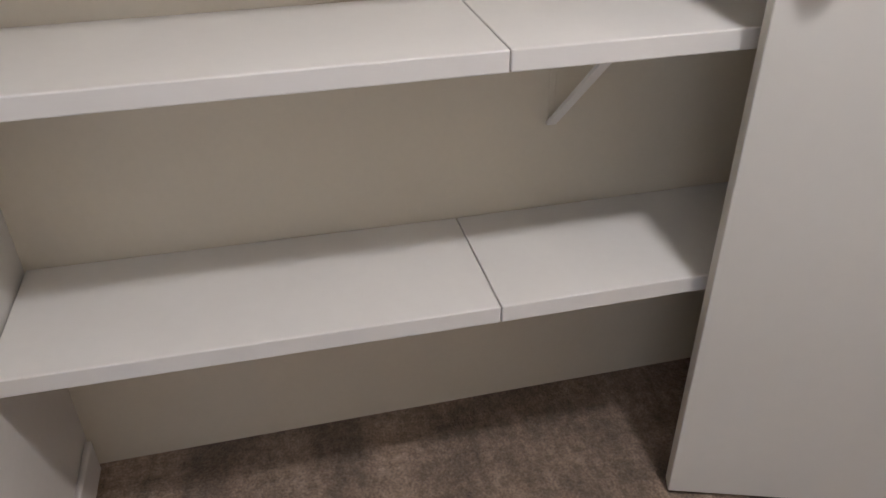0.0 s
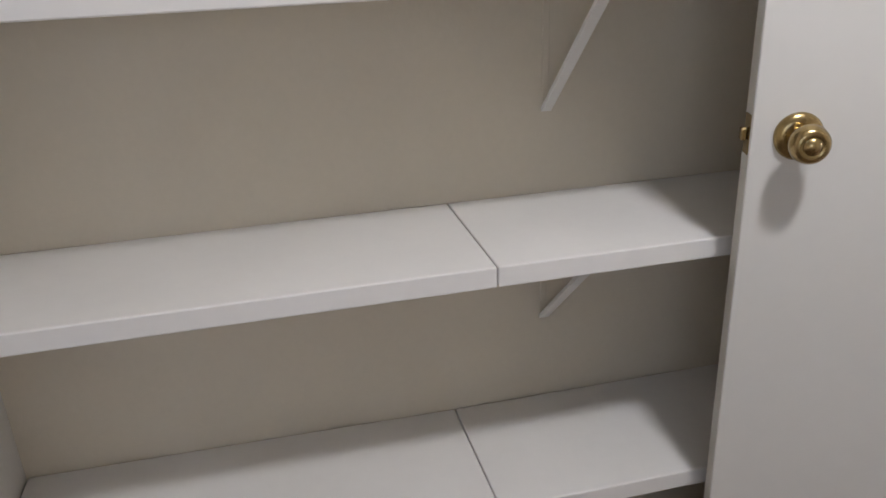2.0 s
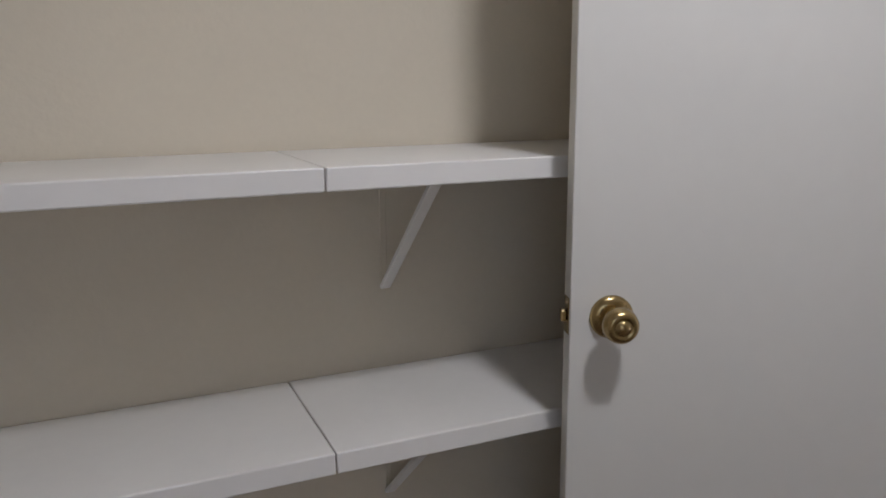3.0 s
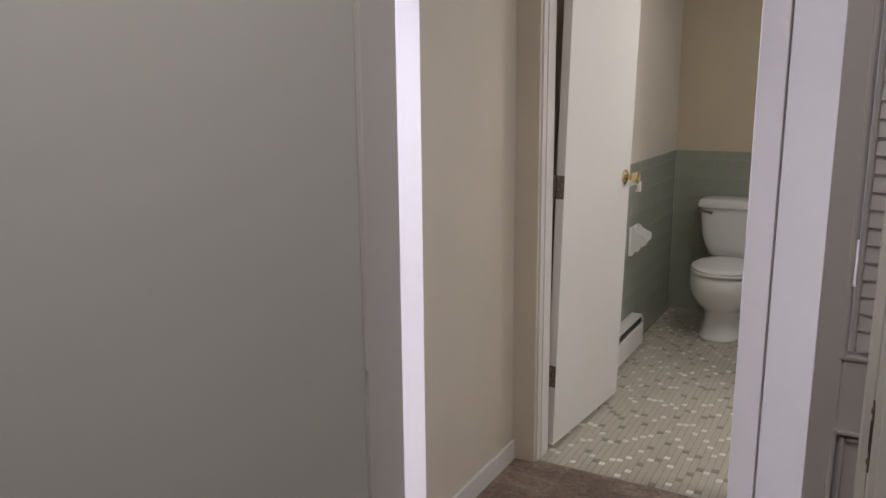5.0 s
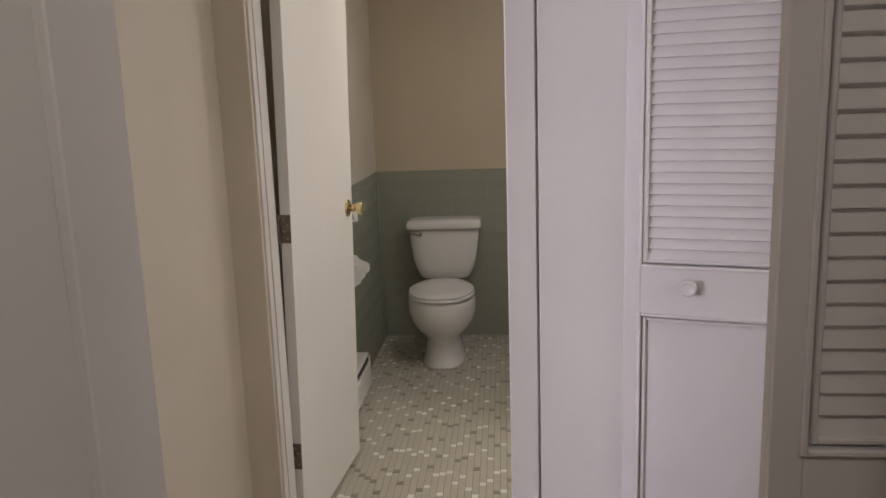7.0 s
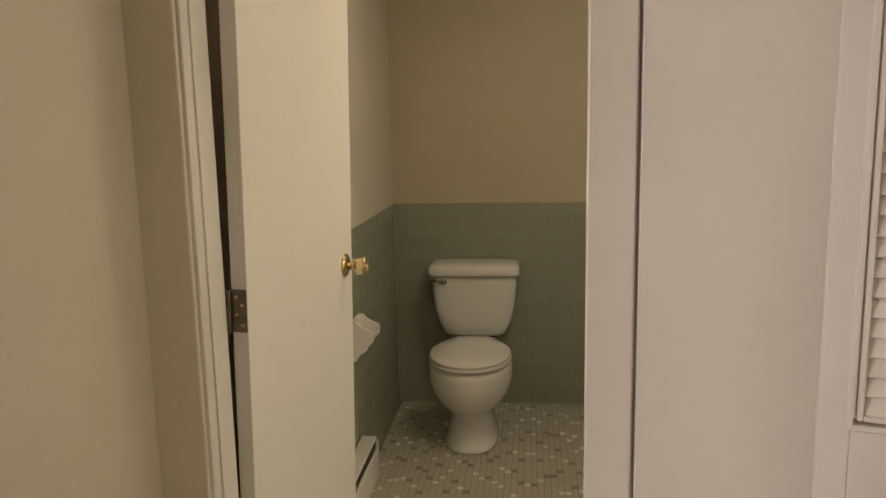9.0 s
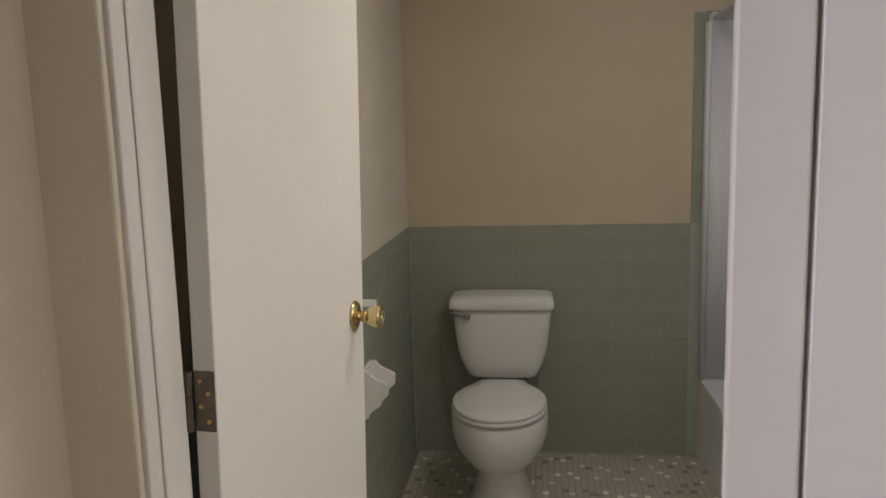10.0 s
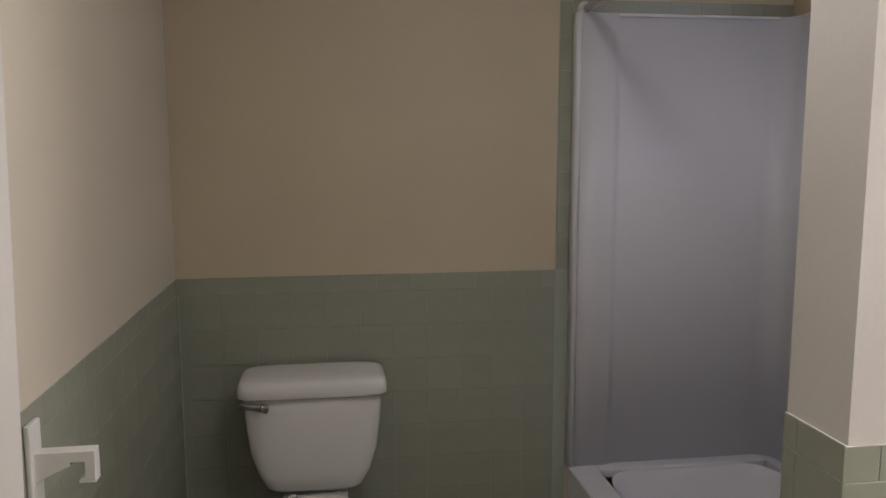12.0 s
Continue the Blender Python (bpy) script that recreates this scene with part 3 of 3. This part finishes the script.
    tl = loft([(0.718, 0, -0.116, 0.214, 0.106, 0.104, 7), (0.7185, 0, -0.116, 0.2235, 0.114, 0.108, 7), (0.722, 0, -0.116, 0.2255, 0.1165, 0.109, 7), (0.742, 0, -0.116, 0.2250, 0.116, 0.109, 7), (0.756, 0, -0.116, 0.2215, 0.113, 0.107, 6.5),
               (0.764, 0, -0.116, 0.2150, 0.107, 0.103, 6), (0.769, 0, -0.116, 0.200, 0.095, 0.095, 5), (0.772, 0, -0.116, 0.150, 0.06, 0.07, 4)], 72)
    part("tank_lid", tl, CERAM, tank_part, smooth=True)
    lever = loft([(0.0, 0, 0, 0.004, 0.003, 0.003, 2), (0.004, 0, 0, 0.0075, 0.006, 0.005, 2.4), (0.045, 0, 0.004, 0.0065, 0.005, 0.004, 2.4), (0.070, 0, 0.007, 0.009, 0.005, 0.004, 2.4), (0.086, 0, 0.006, 0.0105, 0.005, 0.004, 2.4), (0.090, 0, 0.005, 0.006, 0.003, 0.003, 2)], 20)
    lever.transform(Matrix.Diagonal((1.25, 1.2, 1.0, 1)))
    lever.transform(Matrix.Translation((-0.218, -0.230, 0.706)) @ Matrix.Rotation(radians(12), 4, "Y") @ Matrix.Rotation(radians(90), 4, "Y"))
    pv = lathe([(0, 0), (0.012, 0), (0.011, 0.010), (0.008, 0.014), (0, 0.015)], 18, "-Y")
    pv.transform(Matrix.Translation((-0.150, -0.2155, 0.692)))
    part("flush_lever", bm_join(lever, pv), LEVER, tank_part, "dark chrome flush lever", True)
    for s in (-1, 1):
        c = lathe([(0.014, 0), (0.014, 0.008), (0.009, 0.017), (0, 0.019)], 16)
        c.transform(Matrix.Translation((s * 0.123, -0.33, 0.0)))
        part("bolt_cap", c, CERAM, bowl_part, smooth=True)
    return T


toilet()

# ---------- tub and surround ----------
tub = thing("bathtub", "white bathtub set in a tiled alcove", "bathtub")
TX0, TX1, TY0, TY1, TZ = 0.318, 1.074, PB + 0.001, BY - 0.001, 0.365
part("apron", bm_box(TX0, TY0, 0, TX0 + 0.05, TY1, TZ - 0.03, 0.004), SURR, tub)
bm = bmesh.new()
for a in ((TX0 - 0.006, TY0, TX0 + 0.09, TY1), (TX1 - 0.05, TY0, TX1, TY1), (TX0 + 0.09, TY0, TX1 - 0.05, TY0 + 0.09), (TX0 + 0.09, TY1 - 0.07, TX1 - 0.05, TY1)):
    bm_box(a[0], a[1], TZ - 0.032, a[2], a[3], TZ, 0.006, 2, bm=bm)
part("rim", bm, SURR, tub)
cx, cy = (TX0 + 0.09 + TX1 - 0.05) / 2, (TY0 + 0.09 + TY1 - 0.07) / 2
hx, hy = (TX1 - 0.05 - TX0 - 0.09) / 2 + 0.004, (TY1 - 0.07 - TY0 - 0.09) / 2 + 0.004
basin = loft([(TZ - 0.008, cx, cy, hx, hy, hy, 7), (TZ - 0.05, cx, cy, hx - 0.02, hy - 0.03, hy - 0.03, 6), (0.12, cx, cy, hx - 0.06, hy - 0.09, hy - 0.08, 5), (0.07, cx, cy, hx - 0.12, hy - 0.16, hy - 0.15, 4)], 56, False)
bmesh.ops.contextual_create(basin, geom=[e for e in basin.edges if e.is_boundary and e.verts[0].co.z < 0.1])
part("basin", basin, SURR, tub, smooth=True)

sur = thing("tub_surround", "glossy white acrylic tub surround panels", "tub surround")
SZ = 1.885


def moulded_wrap(path, depth, z0, z1):
    """One bent sheet standing on z0, following (x, y) corners, with depth to its outer side."""
    bm = bmesh.new()
    pts = [Vector(q) for q in path]
    rows = []
    for i, q in enumerate(pts):
        d = (pts[min(i + 1, len(pts) - 1)] - pts[max(i - 1, 0)]).normalized()
        o = q + Vector((-d.y, d.x)) * depth
        rows.append([bm.verts.new((a.x, a.y, z)) for a in (q, o) for z in (z0, z1)])
    for a, b in zip(rows, rows[1:]):
        bm.faces.new((a[0], b[0], b[1], a[1]))
        bm.faces.new((a[2], a[3], b[3], b[2]))
        bm.faces.new((a[1], b[1], b[3], a[3]))
        bm.faces.new((a[0], a[2], b[2], b[0]))
    bm.faces.new((rows[0][0], rows[0][1], rows[0][3], rows[0][2]))
    bm.faces.new((rows[-1][0], rows[-1][2], rows[-1][3], rows[-1][1]))
    return bm


SR, YE, XE = 0.075, BY - 0.020, 1.058     # corner radius and faces of the moulded sheet
bend = [(XE - SR + SR * math.sin(a), YE - SR + SR * math.cos(a)) for a in (radians(7.5 * k) for k in range(13))]
step_in = [(0.440 + 0.030 * k / 6, YE - 0.010 + 0.010 * (0.5 - 0.5 * math.cos(math.pi * k / 6))) for k in range(7)]
wrap = moulded_wrap([(0.330, YE - 0.010), (0.385, YE - 0.010)] + step_in + bend + [(XE, PB + 0.014)], 0.004, TZ, SZ)
part("wrap_panel", wrap, SURR, sur, smooth=True)
lip = loft([(TZ, 0.319, BY - 0.001, 0.013, 0.035, 0.0004, 3), (SZ - 0.004, 0.319, BY - 0.001, 0.013, 0.035, 0.0004, 3), (SZ + 0.001, 0.319, BY - 0.001, 0.011, 0.032, 0.0004, 3)], 24)
part("edge_lip", lip, SURR, sur, "rounded bright edge", True)
part("top_lip", bm_join(bm_box(0.333, YE - 0.006, SZ - 0.008, XE, BY - 0.001, SZ + 0.002, 0.002), bm_box(XE - 0.002, PB + 0.014, SZ - 0.008, 1.073, YE - 0.008, SZ + 0.002, 0.002)), SURR, sur)
part("near_panel", bm_box(0.330, PB + 0.001, TZ, XE - 0.002, PB + 0.012, SZ, 0.002), SURR, sur)

rod = thing("shower_rod", "white shower curtain rod with end flange", "shower rod")
part("rod", tube((0.345, PB, 1.900), (0.345, BY - 0.004, 1.900), 0.0125), SURR, rod, smooth=True)
for y, s in ((BY - 0.001, 1), (PB + 0.001, -1)):
    fl = lathe([(0, 0), (0.026, 0), (0.024, 0.006), (0.015, 0.012), (0.014, 0.02), (0, 0.02)], 20, "-Y")
    if s < 0:
        fl.transform(Matrix.Rotation(math.pi, 4, "Z"))
    fl.transform(Matrix.Translation((0.345, y, 1.900)))
    part("flange", fl, SURR, rod, smooth=True)


# ---------- wall fittings ----------
def extrude_xz(profile, y0, y1, bev=0.0):
    """A plate cut to a closed outline of (x, z) corners, from y0 to y1."""
    bm = bmesh.new()
    a = [bm.verts.new((x, y0, z)) for x, z in profile]
    b = [bm.verts.new((x, y1, z)) for x, z in profile]
    bm.faces.new(a)
    bm.faces.new(b[::-1])
    for i in range(len(a)):
        j = (i + 1) % len(a)
        bm.faces.new((a[i], a[j], b[j], b[i]))
    if bev:
        bmesh.ops.bevel(bm, geom=bm.edges[:], offset=bev, segments=2, profile=0.5, affect="EDGES")
    return bm


def paper_holder():
    T = thing("toilet_paper_holder", "white china toilet paper holder on the green tile", "paper holder", pose(BX + 0.005, 4.66, 0.628))
    part("back_plate", bm_box(0, -0.078, -0.080, 0.012, 0.078, 0.080, 0.005, 2), CERAM, T)
    wing = [(0.008, 0.082), (0.026, 0.082), (0.032, 0.072), (0.040, 0.058), (0.056, 0.049), (0.088, 0.040), (0.092, 0.034), (0.092, 0.006), (0.086, -0.004),
            (0.068, -0.012), (0.066, -0.032), (0.054, -0.042), (0.034, -0.050), (0.026, -0.060), (0.023, -0.078), (0.008, -0.080)]
    for s in (-1, 1):
        part("arm", extrude_xz(wing, s * 0.060 - 0.009, s * 0.060 + 0.009, 0.003), CERAM, T)
    part("recess", extrude_xz([(0.010, 0.070), (0.015, 0.055), (0.017, 0.010), (0.026, -0.022), (0.044, -0.034), (0.044, -0.042), (0.028, -0.056), (0.018, -0.070), (0.010, -0.072)], -0.052, 0.052, 0.003), CERAM, T)
    return T


paper_holder()


def towel_post():
    T = thing("towel_bar_post", "white square towel bar bracket with an open hooked end", "towel bar", pose(BX + 0.005, 4.42, 0.970))
    part("back_plate", bm_box(0, -0.024, -0.082, 0.010, 0.024, 0.060, 0.003, 2), CERAM, T)
    part("arm", extrude_xz([(0.008, 0.012), (0.100, 0.012), (0.100, -0.036), (0.074, -0.036), (0.086, -0.030), (0.086, -0.004), (0.062, -0.004), (0.062, -0.012), (0.030, -0.024), (0.008, -0.042)], -0.013, 0.013, 0.0015), CERAM, T)
    part("hook", bm_box(0.074, -0.0125, -0.041, 0.1005, 0.0125, -0.0365, 0.001), CERAM, T)
    # the open socket's shade is a thin near-black plate
    part("socket_shade", bm_box(0.0605, -0.010, -0.010, 0.064, 0.010, -0.0045, 0.0004), DARK, T, "dark plate for the shade in the bar socket's open end")
    return T


towel_post()

hook = thing("wall_hook", "white oval plastic wall hook on the partition", "hook", pose(0.352, PA, 1.315))
pl = lathe([(0, 0), (0.034, 0), (0.033, 0.006), (0.026, 0.010), (0, 0.011)], 28, "-Y")
pl.transform(Matrix.Diagonal((0.60, 1, 1.20, 1)))
part("plate", pl, SURR, hook, smooth=True)
pr = loft([(0.0, 0, 0, 0.010, 0.012, 0.012, 2), (0.018, 0, 0.004, 0.009, 0.010, 0.010, 2), (0.030, 0, 0.014, 0.009, 0.008, 0.008, 2)], 18)
pr.transform(Matrix.Translation((0, -0.009, -0.012)) @ Matrix.Rotation(radians(90), 4, "X"))
part("prong", pr, SURR, hook, smooth=True)

heater = thing("baseboard_heater", "white enamelled baseboard heater along the tiled wall", "heater")
HX0, HY0, HY1 = BX + 0.012, 3.95, 4.70
part("back", bm_box(HX0, HY0, 0.02, HX0 + 0.012, HY1, 0.205, 0.002), HEAT, heater)
top = bm_box(HX0 + 0.012, HY0, 0.190, HX0 + 0.060, HY1, 0.203, 0.003)
part("top_hood", top, HEAT, heater)
# near-black strip puts the shade into the slot under the hood
part("slot_shade", bm_box(HX0 + 0.050, HY0 + 0.004, 0.160, HX0 + 0.056, HY1 - 0.004, 0.182, 0.001), DARK, heater)
part("front_cover", bm_box(HX0 + 0.056, HY0, 0.035, HX0 + 0.068, HY1, 0.158, 0.004, 2), HEAT, heater)
part("end_cap", bm_box(HX0 + 0.0125, HY1 - 0.012, 0.022, HX0 + 0.066, HY1 + 0.003, 0.188, 0.003), HEAT, heater)

# ---------- tiles ----------
TW, TG, TCAP, WT = 0.1072, 0.0018, 0.052, 1.050   # tile, joint, cap height, top of the wainscot


def tile_mesh(w, h, d=0.0016, r=0.0010):
    bm = bm_box(-w / 2, 0, -h / 2, w / 2, d, h / 2)
    bmesh.ops.bevel(bm, geom=[e for e in bm.edges if all(v.co.y > d / 2 for v in e.verts)], offset=r, segments=2, profile=0.5, affect="EDGES")
    me = finish("tile", bm, GREEN)
    return me


MESHES = {}


def lay(parent, w, h, m):
    key = (round(w, 3), round(h, 3))
    if key not in MESHES:
        MESHES[key] = tile_mesh(*key)
    o = new("tile", MESHES[key])
    o.parent = parent
    q = random.uniform
    o.matrix_world = m @ pose(0, 0, 0, q(-0.25, 0.25), 0, q(-0.25, 0.25))


def tiled(parent, start, length, turn, origin, z0, z1, rise=TW):
    """Rows of tile along a wall; turn is the heading of the wall's run, tiles stand out to its left."""
    base = Matrix.Translation(origin) @ Matrix.Rotation(radians(turn), 4, "Z")
    zs = [(z1 - TCAP, z1)]
    z = z1 - TCAP - TG
    while z - z0 > 0.012:
        zs.append((max(z0, z - rise), z))
        z -= rise + TG
    for k, (a, b) in enumerate(zs):
        xs = []
        edge = start
        nxt = start + (TW if k else TW * 0.5)
        while edge < start + length - 0.004:
            e = min(nxt, start + length)
            xs.append((edge, e))
            edge = e + TG
            nxt = edge + TW
        for p, q in xs:
            if q - p > 0.006:
                lay(parent, q - p, b - a, base @ Matrix.Translation(((p + q) / 2, 0, (a + b) / 2)))


def backing(name, bm, label):
    return structure(name, bm, GROUT, label, "tile wall")


left_tiles = backing("wainscot_left", bm_box(BX, W2B + 0.002, 0, BX + 0.003, BY, WT), "pale green glazed wall tile wainscot with light joints")
end_tiles = backing("wainscot_end", bm_box(BX + 0.003, BY - 0.003, 0, 0.262, BY, WT), "pale green glazed wall tile wainscot behind the toilet")
border_tiles = backing("tile_border", bm_join(bm_box(0.262, BY - 0.003, 0, 0.306, BY, 1.930), bm_box(0.306, BY - 0.003, SZ, 1.074, BY, 1.930)), "narrow pale green tile border round the tub surround")
part_tiles = backing("wainscot_partition", bm_join(bm_box(PX, PA - 0.003, 0, BE, PA, WT), bm_box(PX - 0.003, PA - 0.003, 0, PX, PB, WT)), "pale green glazed tile on the partition with white joints")
part_tiles.data.materials[0] = WGROUT
structure("caulk_corner", bm_box(BX + 0.0045, BY - 0.0085, 0.002, BX + 0.0085, BY - 0.0045, WT - TCAP - 0.002), GROUT, "thin white caulk line in the tiled corner", "caulk")
structure("caulk_base", bm_box(BX + 0.020, BY - 0.0095, 0.0005, 0.262, BY - 0.0045, 0.006), GROUT, "thin white caulk line where wall tile meets the floor", "caulk")
# headings: a wall run whose left side is the room
tiled(left_tiles, 0.0, BY - 0.012 - W2B - 0.004, -90, (BX + 0.003, BY - 0.012, 0), 0.004, WT, 0.1120)
tiled(end_tiles, 0.0, 0.262 - BX - 0.004, 180, (0.260, BY - 0.003, 0), 0.004, WT, 0.1120)
z = WT + TG
while z < 1.92:
    h = min(TW, 1.930 - z)
    lay(border_tiles, 0.040, h, Matrix.Translation((0.284, BY - 0.003, z + h / 2)) @ Matrix.Rotation(radians(180), 4, "Z"))
    z += h + TG
x = 0.308
while x < 1.06:
    lay(border_tiles, TW, 0.042, Matrix.Translation((x + TW / 2, BY - 0.003, 1.908)) @ Matrix.Rotation(radians(180), 4, "Z"))
    x += TW + TG
# partition: front face, and its narrow side towards the room
pitch = TW + TG
rows = [(WT - TCAP, WT, True)]
z = WT - TCAP - TG
while z > 0.02:
    rows.append((max(0.004, z - TW), z, False))
    z -= pitch
for a, b, cap in rows:
    x, first = PX - 0.008, True
    while x < 0.92:
        w = TW / 2 if (first and cap) else TW
        lay(part_tiles, w, b - a, Matrix.Translation((x + w / 2, PA - 0.003, (a + b) / 2)) @ Matrix.Rotation(radians(180), 4, "Z"))
        x += w + TG
        first = False
    y = PA
    for w in (TW, PB - PA - TW - TG):
        lay(part_tiles, w, b - a, Matrix.Translation((PX - 0.003, y + w / 2, (a + b) / 2)) @ Matrix.Rotation(radians(90), 4, "Z"))
        y += w + TG

# ---------- mosaic floor ----------
rng = random.Random(5)
MW, MG = 0.0250, 0.0020


def mosaic_mesh(name, length, material):
    bm = bm_box(-MW / 2, -length / 2, -0.004, MW / 2, length / 2, 0.0)
    bmesh.ops.bevel(bm, geom=[e for e in bm.edges if all(v.co.z > -0.001 for v in e.verts)], offset=0.0012, segments=1, affect="EDGES")
    return finish(name, bm, material)


STRIPS = [MW * n + MG * (n - 1) for n in (5, 6, 7, 8, 10)]
kinds = {"strip%d" % n: (ln, mosaic_mesh("mosaic_tile", ln, M_BEIGE), 0) for n, ln in enumerate(STRIPS)}
kinds["white"] = (MW, mosaic_mesh("mosaic_tile", MW, M_WHITE), 1)
kinds["dark"] = (MW, mosaic_mesh("mosaic_tile", MW, M_DARK), 2)
verts, faces, slots = [], [], []
single = 0
x = BX + 0.02
while x < 0.32:
    y, square = 3.170 + rng.uniform(-0.20, 0.0), False
    while y < BY - 0.01:
        # a long strip, then a small square, white or taupe
        k = ("white" if rng.random() < 0.55 else "dark") if square else "strip%d" % rng.randrange(5)
        square = not square
        ln = kinds[k][0]
        y0, y1 = max(y, 3.170), min(y + ln, BY - 0.01)
        if y1 - y0 > 0.01:
            if single < 300 and y0 == y and y1 == y + ln and 3.50 < y < 4.25 and -0.75 < x < -0.15:
                o = new("mosaic_tile", kinds[k][1])
                o.parent = bath_floor
                o.location = (x + MW / 2, y + ln / 2, rng.uniform(-0.0002, 0.0003))
                single += 1
            else:
                zt = rng.uniform(-0.0003, 0.0003)
                i, b = len(verts), 0.0012
                verts += [(x, y0, -0.004), (x + MW, y0, -0.004), (x + MW, y1, -0.004), (x, y1, -0.004),
                          (x, y0, zt - b), (x + MW, y0, zt - b), (x + MW, y1, zt - b), (x, y1, zt - b),
                          (x + b, y0 + b, zt), (x + MW - b, y0 + b, zt), (x + MW - b, y1 - b, zt), (x + b, y1 - b, zt)]
                fs = [(8, 9, 10, 11)] + [(c, (c + 1) % 4, 4 + (c + 1) % 4, 4 + c) for c in range(4)] + [(4 + c, 4 + (c + 1) % 4, 8 + (c + 1) % 4, 8 + c) for c in range(4)]
                faces += [tuple(i + v for v in f) for f in fs]
                slots += [kinds[k][2]] * len(fs)
        y += ln + MG
    x += MW + MG
me = bpy.data.meshes.new("mosaic_tiles")
me.from_pydata(verts, [], faces)
for m_ in (M_BEIGE, M_WHITE, M_DARK):
    me.materials.append(m_)
me.polygons.foreach_set("material_index", slots)
rest = new("mosaic_tiles", me)
rest.parent = bath_floor
tagged(rest, kind="stuff")
